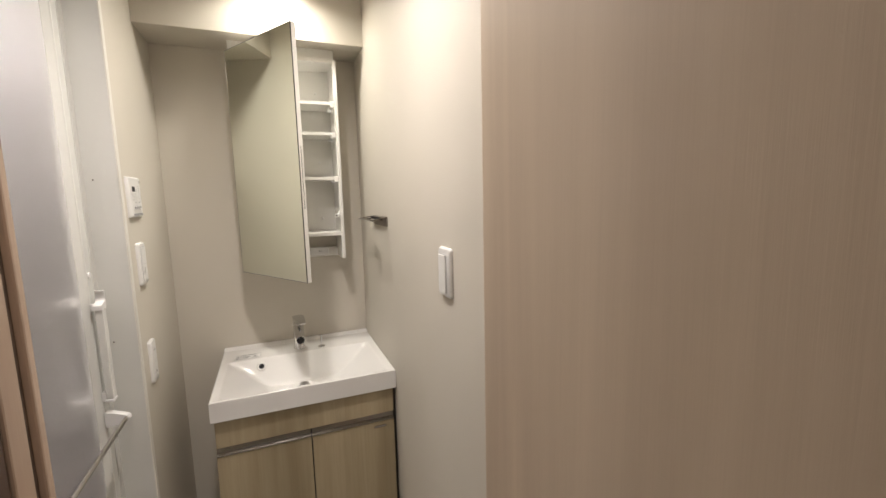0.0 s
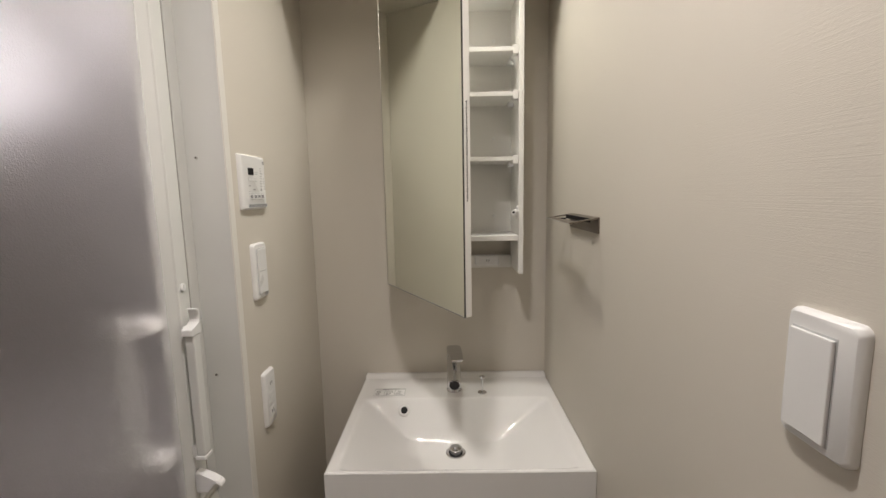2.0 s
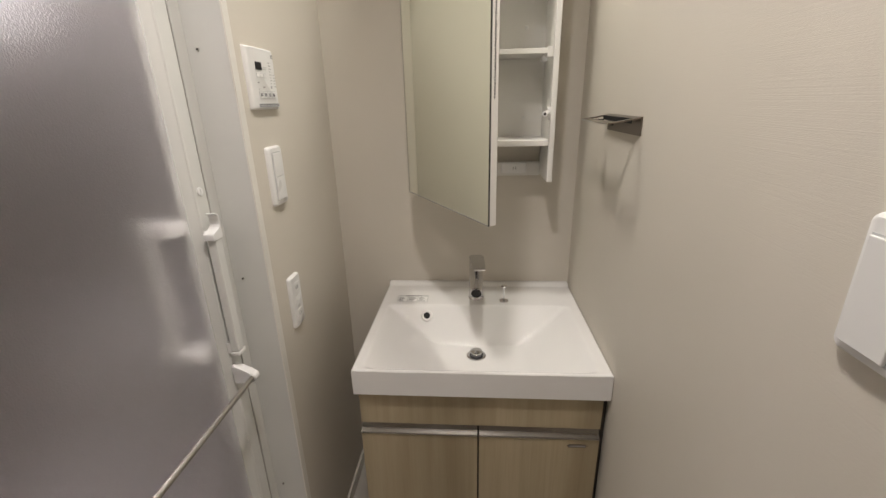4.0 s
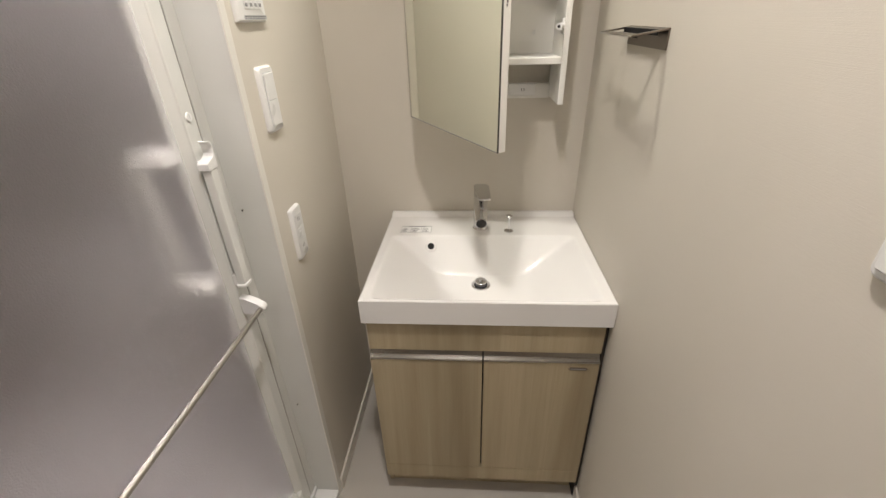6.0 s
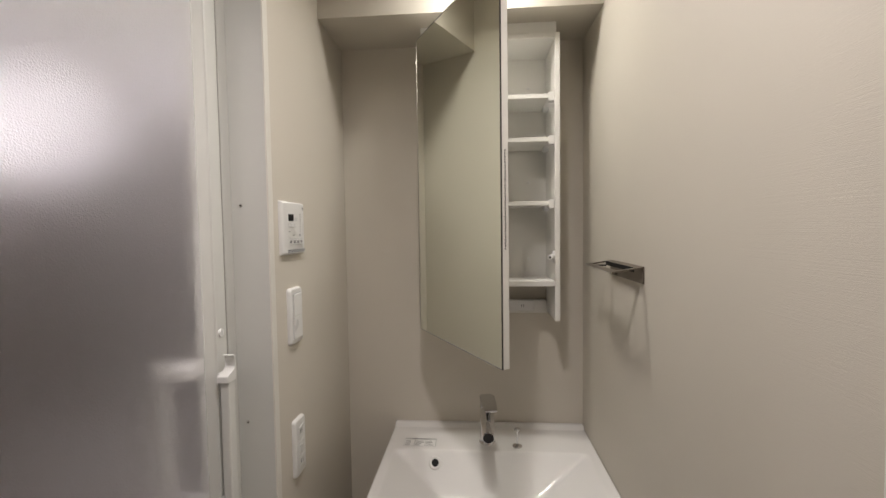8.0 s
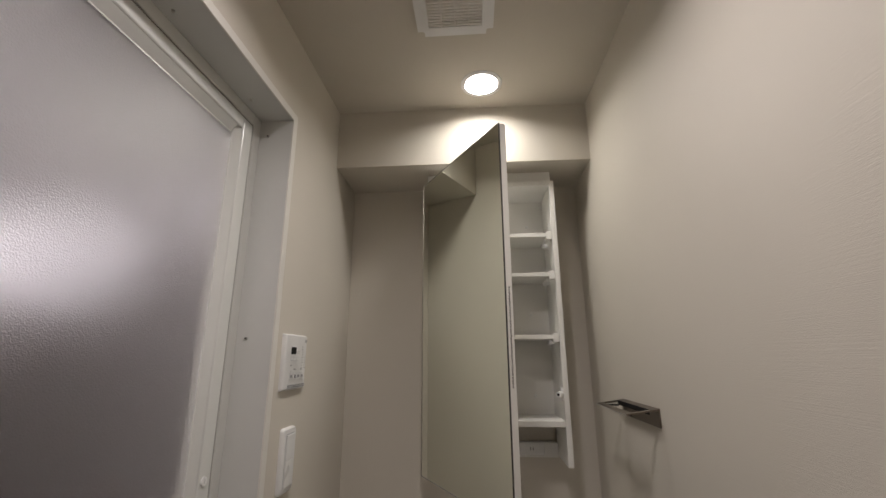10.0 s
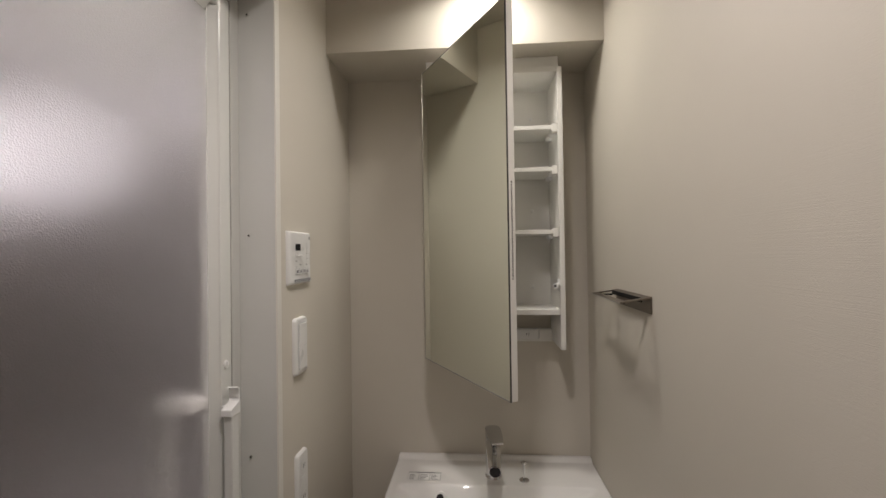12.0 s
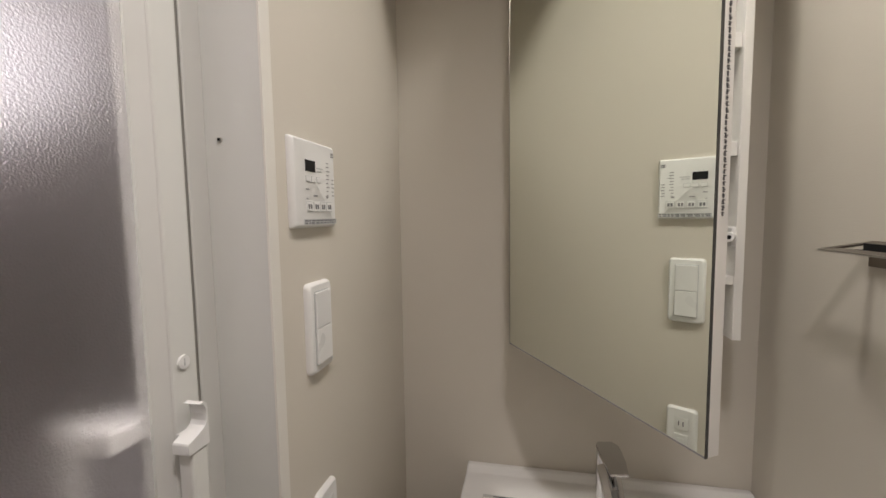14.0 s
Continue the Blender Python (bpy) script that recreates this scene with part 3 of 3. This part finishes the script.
# Black disc paints the dark depth of the drain.
part("drain_hole", lathe([(0.0186, 0.0), (0.0186, 0.0002)], (0.462, -0.289, 0.6763)), BLACK, dr)
part("basket", lathe([(0.0155, 0.0), (0.0155, 0.0085)], (0.462, -0.289, 0.6760)), GREY, dr, "dark perforated basket", smooth=True)
part("plug", lathe([(0.010, 0.0085), (0.0172, 0.009), (0.0180, 0.0110), (0.0172, 0.0130), (0.006, 0.0142)], (0.462, -0.289, 0.6760)), CHROME, dr, "raised chrome pop-up plug", smooth=True)
m = Euler((radians(54), 0, 0)).to_matrix().to_4x4()
oy = -0.187
bm = lathe([(0.0180, -0.001), (0.0180, 0.0012), (0.0165, 0.0034), (0.0130, 0.0042), (0.0102, 0.0030), (0.0095, -0.001)], (0.312, oy, basin_z(0.312, oy)), m=m)
ov = part("overflow_ring", bm, CERAMIC, bas, smooth=True)
# Overflow's unlit inside, put in as a black disc.
part("overflow_hole", lathe([(0.0098, 0.0024), (0.0098, 0.0034)], (0.312, oy, basin_z(0.312, oy)), m=m), BLACK, ov)
st = thing("basin_sticker", (0.262, -0.126, 0.775), "small white instruction sticker on the basin ledge", "sticker")
part("sheet", boxes([(0.214, 0.310, -0.150, -0.103, 0.7722, 0.7727)]), SHEET, st)
part("panel", boxes([(0.2155 + 0.0315 * i, 0.2445 + 0.0315 * i, -0.1485, -0.1125, 0.7727, 0.7729) for i in range(3)]), PLATE, st)
rows = []
rg = random.Random(4)
for i in range(3):
    for k in range(4):
        x = 0.218 + 0.0315 * i
        rows.append((x, x + rg.uniform(0.012, 0.024), -0.1450 + 0.0075 * k, -0.1425 + 0.0075 * k, 0.7729, 0.7731))
part("print", boxes(rows + [(0.236, 0.290, -0.1095, -0.1060, 0.7727, 0.7730)]), GREY, st)

# mixer tap
tap = thing("mixer_tap", (0.462, -0.105, 0.773), "chrome single-lever mixer tap with a forward spout", "tap")
ty = -0.114
part("body", lathe([(0.0242, 0.0), (0.0242, 0.002), (0.0232, 0.003), (0.0215, 0.012), (0.0215, 0.10), (0.0215, 0.122), (0.021, 0.128), (0.014, 0.131)], (0.462, ty, 0.773)), CHROME, tap, smooth=True)
bm = bmesh.new()
a, b = Vector((0.462, ty, 0.872)), Vector((0.462, ty - 0.118, 0.842))
tube(bm, a, b, 0.0205, 0.0172, seg=40)
bmesh.ops.bevel(bm, geom=[e for e in bm.edges if e.calc_face_angle(0) > 1.0], offset=0.0025, segments=3, affect="EDGES")
sp = part("spout", bm, CHROME, tap, smooth=True)
bm = bmesh.new()
d = (b - a).normalized()
tube(bm, b - d * 0.001, b + d * 0.0012, 0.0150, seg=36)
part("spout_face", bm, RED, sp, "dark round spout insert")
bm = bmesh.new()
tube(bm, (0.462, ty - 0.096, 0.834), (0.462, ty - 0.104, 0.815), 0.0110, 0.0095, seg=24)
nz_ = part("outlet", bm, CHROME, sp, smooth=True)
bm = bmesh.new()
top = [(0.9 * x, y, z) for x, y, z in ((-0.016, 0.022, 0.136), (0.016, 0.022, 0.136), (0.0245, 0.006, 0.139), (0.0245, -0.012, 0.138), (0.0225, -0.040, 0.130), (0.0200, -0.066, 0.120), (-0.0200, -0.066, 0.120), (-0.0225, -0.040, 0.130), (-0.0245, -0.012, 0.138), (-0.0245, 0.006, 0.139))]
hi = [bm.verts.new((0.462 + x, ty + y, 0.773 + z)) for x, y, z in top]
lo = [bm.verts.new((0.462 + x * 0.92, ty + y * 0.97, 0.773 + z - (0.014 if y > -0.03 else 0.006))) for x, y, z in top]
bm.faces.new(hi)
bm.faces.new(lo[::-1])
for i in range(len(hi)):
    j = (i + 1) % len(hi)
    bm.faces.new((lo[i], lo[j], hi[j], hi[i]))
bmesh.ops.bevel(bm, geom=list(bm.edges), offset=0.0022, segments=3, affect="EDGES")
bmesh.ops.rotate(bm, verts=bm.verts, cent=(0.462, ty, 0.9), matrix=Matrix.Rotation(radians(9), 3, "Z"))
part("lever", bm, CHROME, tap, smooth=True)
pr = thing("plug_knob", (0.548, -0.132, 0.773), "small chrome pop-up plug knob on the basin ledge", "plug knob")
pr.location.y -= 0.005
part("escutcheon", lathe([(0.0140, 0.0), (0.0140, 0.002), (0.011, 0.004), (0.004, 0.0045)], (0.548, -0.132, 0.7725)), CHROME, pr, smooth=True)
part("stem", lathe([(0.0030, 0.0), (0.0030, 0.044)], (0.548, -0.132, 0.776), seg=16), CHROME, pr, smooth=True)
part("knob", lathe([(0.0035, 0.0), (0.0090, 0.004), (0.0095, 0.007), (0.007, 0.009)], (0.548, -0.132, 0.816), seg=28), CHROME, pr, smooth=True)

# ---- mirror cabinet ----
mc = thing("mirror_cabinet", (0.472, 0, 1.146), "white mirror cabinet with its mirrored door open and empty shelves", "mirror cabinet")
CX0, CX1, CF, CZ0, CZ1 = 0.278, 0.668, -0.156, 1.146, 1.941
part("side", boxes([(CX1 - 0.014, CX1, CF, -0.003, CZ0, CZ1)], 0.001), CABWHITE, mc)
part("side", boxes([(CX0, CX0 + 0.018, CF + 0.002, -0.003, CZ0, CZ1)], 0.001), CABWHITE, mc)
part("top", boxes([(CX0 + 0.018, CX1 - 0.014, CF, -0.003, CZ1 - 0.014, CZ1)], 0.001), CABWHITE, mc)
part("back", boxes([(CX0 + 0.018, CX1 - 0.014, -0.008, -0.003, 1.235, CZ1 - 0.014)]), CABWHITE, mc)
part("back_rail", boxes([(CX0 + 0.018, CX1 - 0.014, -0.020, -0.003, CZ0 - 0.004, 1.182)], 0.001), CABWHITE, mc)
part("bottom_shelf", boxes([(CX0 + 0.018, CX1 - 0.014, CF + 0.003, -0.008, 1.243, 1.258)], 0.001), CABWHITE, mc)
part("filler_box", boxes([(0.282, 0.664, -0.125, -0.001, CZ1, 1.984)]), CABWHITE, mc, "white filler box under the beam")
for z in (1.779, 1.660, 1.483):
    s = part("shelf", boxes([(CX0 + 0.020, CX1 - 0.030, CF + 0.008, -0.010, z - 0.012, z), (CX1 - 0.030, CX1 - 0.0145, CF + 0.006, CF + 0.030, z - 0.020, z + 0.004)], 0.001), CABWHITE, mc)
    part("peg", boxes([(CX1 - 0.031, CX1 - 0.0145, -0.062, -0.045, z - 0.024, z - 0.0125)], 0.0015), PLATE, s)
bm = bmesh.new()
tube(bm, (CX1 - 0.016, CF + 0.012, 1.326), (CX1 - 0.030, CF - 0.012, 1.326), 0.0085, 0.0075, seg=24)
lt = part("latch", bm, PLATE, mc, smooth=True)
part("latch_plate", boxes([(CX1 - 0.020, CX1 - 0.0135, CF + 0.002, CF + 0.02, 1.309, 1.343)], 0.002), PLATE, lt)
bm = bmesh.new()
tube(bm, (CX1 - 0.0299, CF - 0.0115, 1.326), (CX1 - 0.0303, CF - 0.0130, 1.326), 0.0035, seg=16)
# Black disc in place of the shade in the latch's opening.
part("latch_hole", bm, BLACK, lt)
for z in (1.86, 1.57, 1.33):
    bm = bmesh.new()
    tube(bm, (0.60, -0.0085, z - 0.02), (0.60, -0.0105, z - 0.02), 0.005, 0.004, seg=16)
    part("screw_cap", bm, PLATE, mc)
sk = thing("power_socket", (0.588, -0.02, 1.16), "white double power socket low inside the mirror cabinet", "power socket")
part("cover", boxes([(0.536, 0.614, -0.032, -0.020, 1.150, 1.184)], 0.005, 3), PLATE, sk)
for x in (0.573, 0.580):
    part("slot", boxes([(x, x + 0.0018, -0.0328, -0.0319, 1.163, 1.171)]), GREY, sk)
# open door, turned about its hinge
ang = math.degrees(math.atan2(-0.350, 0.210))
H = pose(0.276, -0.158, 0, 0, 0, ang)
DW, DZ0, DZ1, DT = 0.408, 1.123, 1.934, 0.0150
bm = boxes([(0, DW, 0, DT, DZ0, DZ1)], 0.001, m=H)
dr_ = part("door", bm, CABWHITE, mc, "white door board, open")
part("mirror", boxes([(0.0016, DW - 0.0008, -0.0037, -0.0006, DZ0 + 0.002, DZ1 - 0.002)], m=H), MIRROR, dr_, "mirror glass")
# Black strip along the mirror's free edge.
part("mirror_edge", boxes([(DW - 0.0008, DW, -0.0037, -0.0001, DZ0, DZ1)], m=H), EDGE, dr_, "thin black strip on the mirror's edge")
part("mirror_trim", boxes([(0, DW - 0.0008, -0.0039, -0.0001, DZ0, DZ0 + 0.002)], m=H), MIDGREY, dr_)
part("mirror_trim", boxes([(0, DW - 0.0008, -0.0039, -0.0001, DZ1 - 0.002, DZ1)], m=H), MIDGREY, dr_)
rows, z, rg = [], 1.563, random.Random(7)
while z > 1.366:
    h = rg.choice((0.004, 0.0045, 0.005))
    for k in range(3):
        a0 = 0.0046 + rg.random() * 0.0010
        rows.append((DW, DW + 0.0003, a0, a0 + rg.uniform(0.0022, 0.0042), z - h * (k + 0.8) / 3, z - h * (k + 0.15) / 3))
    rows.append((DW, DW + 0.0003, 0.0062, 0.0075, z - h, z))
    z -= h + 0.0012
part("hinge_edge", boxes([(0, 0.0016, -0.0045, -0.0001, DZ0 + 0.002, DZ1 - 0.002)], m=H), STEEL, dr_)
part("notice_print", boxes(rows, m=H), DARKINK, dr_, "column of small dark printed writing")
for z in (1.22, 1.53, 1.84):
    part("hinge", boxes([(0.004, 0.045, DT, DT + 0.010, z - 0.02, z + 0.02)], 0.002, m=H), STEEL, dr_)

# ---- wall fittings ----


def plate_yz(x, y0, y1, z0, z1, out, r, sign):
    """A wall plate with rounded corners and softened face."""
    bm = bmesh.new()
    pts = []
    for (py, pz, a0) in ((y1 - r, z1 - r, 0), (y0 + r, z1 - r, 90), (y0 + r, z0 + r, 180), (y1 - r, z0 + r, 270)):
        for i in range(7):
            a = radians(a0 + 15 * i)
            pts.append((py + r * math.cos(a), pz + r * math.sin(a)))
    cy_, cz_ = (y0 + y1) / 2, (z0 + z1) / 2
    prev = None
    for d, k in ((0, 0), (out * 0.35, 0), (out * 0.75, 0.0012), (out, 0.0035)):
        ring_ = []
        for py, pz in pts:
            ky = 1 - k / ((y1 - y0) / 2)
            kz = 1 - k / ((z1 - z0) / 2)
            ring_.append(bm.verts.new((x + sign * d, cy_ + (py - cy_) * ky, cz_ + (pz - cz_) * kz)))
        if prev:
            for i in range(len(pts)):
                j = (i + 1) % len(pts)
                bm.faces.new((prev[i], prev[j], ring_[j], ring_[i]))
        prev = ring_
    bm.faces.new(prev)
    return bm


def bx(x, sign, d0, d1, y0, y1, z0, z1):
    a, b = sorted((x + sign * d0, x + sign * d1))
    return (a, b, y0, y1, z0, z1)


def switch(x, y0, y1, z0, z1, sign, rockers, label, margins=(0.013, 0.013, 0.013, 0.013), proud=0.0125):
    s = thing("light_switch", (x, (y0 + y1) / 2, (z0 + z1) / 2), label, "light switch")
    part("cover_plate", plate_yz(x, y0, y1, z0, z1, 0.009, 0.008, sign), PLATE, s, smooth=True)
    iy0, iy1, iz0, iz1 = y0 + margins[0], y1 - margins[1], z0 + margins[2], z1 - margins[3]
    # Pale grey rim paints the faint shade in the seam round the rockers.
    part("recess_shade_line", boxes([bx(x, sign, 0.0085, 0.0093, iy0 - 0.0012, iy1 + 0.0012, iz0 - 0.0012, iz1 + 0.0012)]), PALEGREY, s)
    n = rockers
    for i in range(n):
        a, b = iz0 + (iz1 - iz0) * i / n, iz0 + (iz1 - iz0) * (i + 1) / n
        part("rocker", boxes([bx(x, sign, 0.0093, proud, iy0, iy1, a + 0.0004, b - 0.0004)], 0.001), PLATE, s)
    return s


switch(LX, -0.443, -0.378, 1.149, 1.278, 1, 2, "white wall switch with two wide rockers beside the bathroom door")
switch(RX, -1.054, -0.983, 1.157, 1.276, -1, 1, "white wall switch with one wide rocker near the entrance", (0.020, 0.009, 0.010, 0.017), 0.0128)
so = thing("wall_socket", (LX, -0.41, 0.905), "white wall outlet below the switch", "wall outlet")
part("cover_plate", plate_yz(LX, -0.438, -0.382, 0.838, 0.972, 0.009, 0.008, 1), PLATE, so, smooth=True)
for zc in (0.940, 0.905, 0.870):
    e = part("socket_insert", boxes([bx(LX, 1, 0.0088, 0.0103, -0.423, -0.397, zc - 0.013, zc + 0.013)], 0.001), PLATE, so)
    if zc != 0.905:
        part("slots", boxes([bx(LX, 1, 0.0102, 0.0106, yy, yy + 0.0022, zc - 0.004, zc + 0.005) for yy in (-0.4145, -0.4065)]), GREY, e)
    else:
        part("earth_flap", boxes([bx(LX, 1, 0.0102, 0.0112, -0.418, -0.402, zc - 0.005, zc + 0.005)], 0.0008), PLATE, e)

cp = thing("control_panel", (LX, -0.41, 1.415), "white bathroom heater control panel with a small dark display", "control panel")
PY0, PY1, PZ0, PZ1 = -0.471, -0.355, 1.355, 1.474
part("case", plate_yz(LX, PY0, PY1, PZ0, PZ1, 0.009, 0.003, 1), PLATE, cp, smooth=True)


def on_panel(name, rows, mat, t0=0.0158, t1=0.0166, label="", parent=None):
    for a, b, c_, d in rows:
        ob = part(name, boxes([bx(LX, 1, t0 - 0.007, t1 - 0.007, PY0 + a, PY0 + b, PZ1 - d, PZ1 - c_)]), mat, parent or cp, label)
    return ob


on_panel("display", [(0.030, 0.056, 0.028, 0.043)], BLACK)
for i in range(4):
    k = on_panel("button", [(0.030 + 0.0185 * i, 0.046 + 0.0185 * i, 0.083, 0.097)], PALEGREY)
    on_panel("key_face", [(0.0308 + 0.0185 * i, 0.0452 + 0.0185 * i, 0.0838, 0.0962)], PLATE, 0.0164, 0.0172, parent=k)
    on_panel("key_print", [(0.033 + 0.0185 * i, 0.037 + 0.0185 * i, 0.087, 0.0935), (0.0385 + 0.0185 * i, 0.0425 + 0.0185 * i, 0.087, 0.0935)], GREY, 0.0171, 0.0174, parent=k)
for i in range(3):
    k = on_panel("button", [(0.030 + 0.0145 * i, 0.042 + 0.0145 * i, 0.049, 0.057)], PALEGREY)
    on_panel("key_face", [(0.0306 + 0.0145 * i, 0.0414 + 0.0145 * i, 0.0496, 0.0564)], PLATE, 0.0164, 0.0171, parent=k)
rg = random.Random(11)
rows = [(0.104, 0.112, 0.010, 0.0135), (0.104, 0.112, 0.0145, 0.0165), (0.030, 0.038, 0.066, 0.068), (0.050, 0.060, 0.074, 0.0765), (0.030, 0.034, 0.079, 0.080), (0.086, 0.092, 0.074, 0.0775)]
for k in range(9):
    z = 0.026 + 0.0058 * k
    rows.append((0.088, 0.088 + rg.uniform(0.004, 0.011), z, z + 0.0013))
    if k > 3:
        rows.append((0.104, 0.104 + rg.uniform(0.004, 0.008), z, z + 0.0014))
on_panel("print", rows, MIDGREY, 0.0159, 0.0164)
for k in range(2):
    on_panel("print", [(0.060, 0.078 - 0.004 * k, 0.036 + 0.004 * k, 0.0375 + 0.004 * k)], PALEGREY, 0.0159, 0.0164)
on_panel("notice_strip", [(0.022, 0.115, 0.107, 0.115)], PALEGREY, 0.0159, 0.0165)
rows = []
y = 0.024
while y < 0.112:
    w = rg.uniform(0.004, 0.011)
    rows += [(y, min(y + w, 0.114), 0.1082, 0.1104), (y, min(y + w * 0.8, 0.114), 0.1115, 0.1137)]
    y += w + 0.0018
on_panel("notice_print", rows, GREY, 0.0164, 0.0167)

tr = thing("towel_holder", (RX, -0.40, 1.31), "dark satin metal towel holder, a flat open frame on the wall", "towel holder")
hy0, hy1, hw, zo, zi = -0.478, -0.274, 0.0635, 1.3135, 1.3235
slope = (zi - zo) / hw


def arm(x0, x1, y0, y1):
    bm = bmesh.new()
    vs = box(bm, x0, x1, y0, y1, 0, 0.0028)
    for v in vs:
        v.co.z += zi - (RX - v.co.x) * slope
    return bm


hx0 = RX - hw
bm = bmesh.new()
for x0, x1, y0, y1 in ((hx0, hx0 + 0.013, hy0, hy1), (hx0 + 0.013, RX - 0.003, hy0, hy0 + 0.011), (hx0 + 0.013, RX - 0.003, hy1 - 0.011, hy1), (RX - 0.016, RX - 0.003, hy0 + 0.011, hy1 - 0.011)):
    for v in box(bm, x0, x1, y0, y1, 0, 0.0028):
        v.co.z += zi - (RX - v.co.x) * slope
part("frame", bm, BRONZE, tr)
# Black strips added so the open frame looks dark inside.
part("opening_shade", boxes([(hx0 + 0.0125, RX - 0.016, hy1 - 0.0125, hy1 - 0.011, zo - 0.002, zo + 0.002), (hx0 + 0.0125, hx0 + 0.0138, hy0 + 0.011, hy1 - 0.0125, zo - 0.002, zo + 0.002),
                      (RX - 0.0175, RX - 0.016, hy0 + 0.011, hy1 - 0.011, zo + 0.001, zo + 0.0105)]), BLACK, tr, "black strips added to darken the opening")
part("wall_flange", boxes([(RX - 0.003, RX - 0.0002, hy0, hy1, zi - 0.032, zi + 0.003)]), BRONZE, tr)
part("edge_strip", arm(hx0 - 0.0012, hx0, hy0, hy1), STEEL, tr)
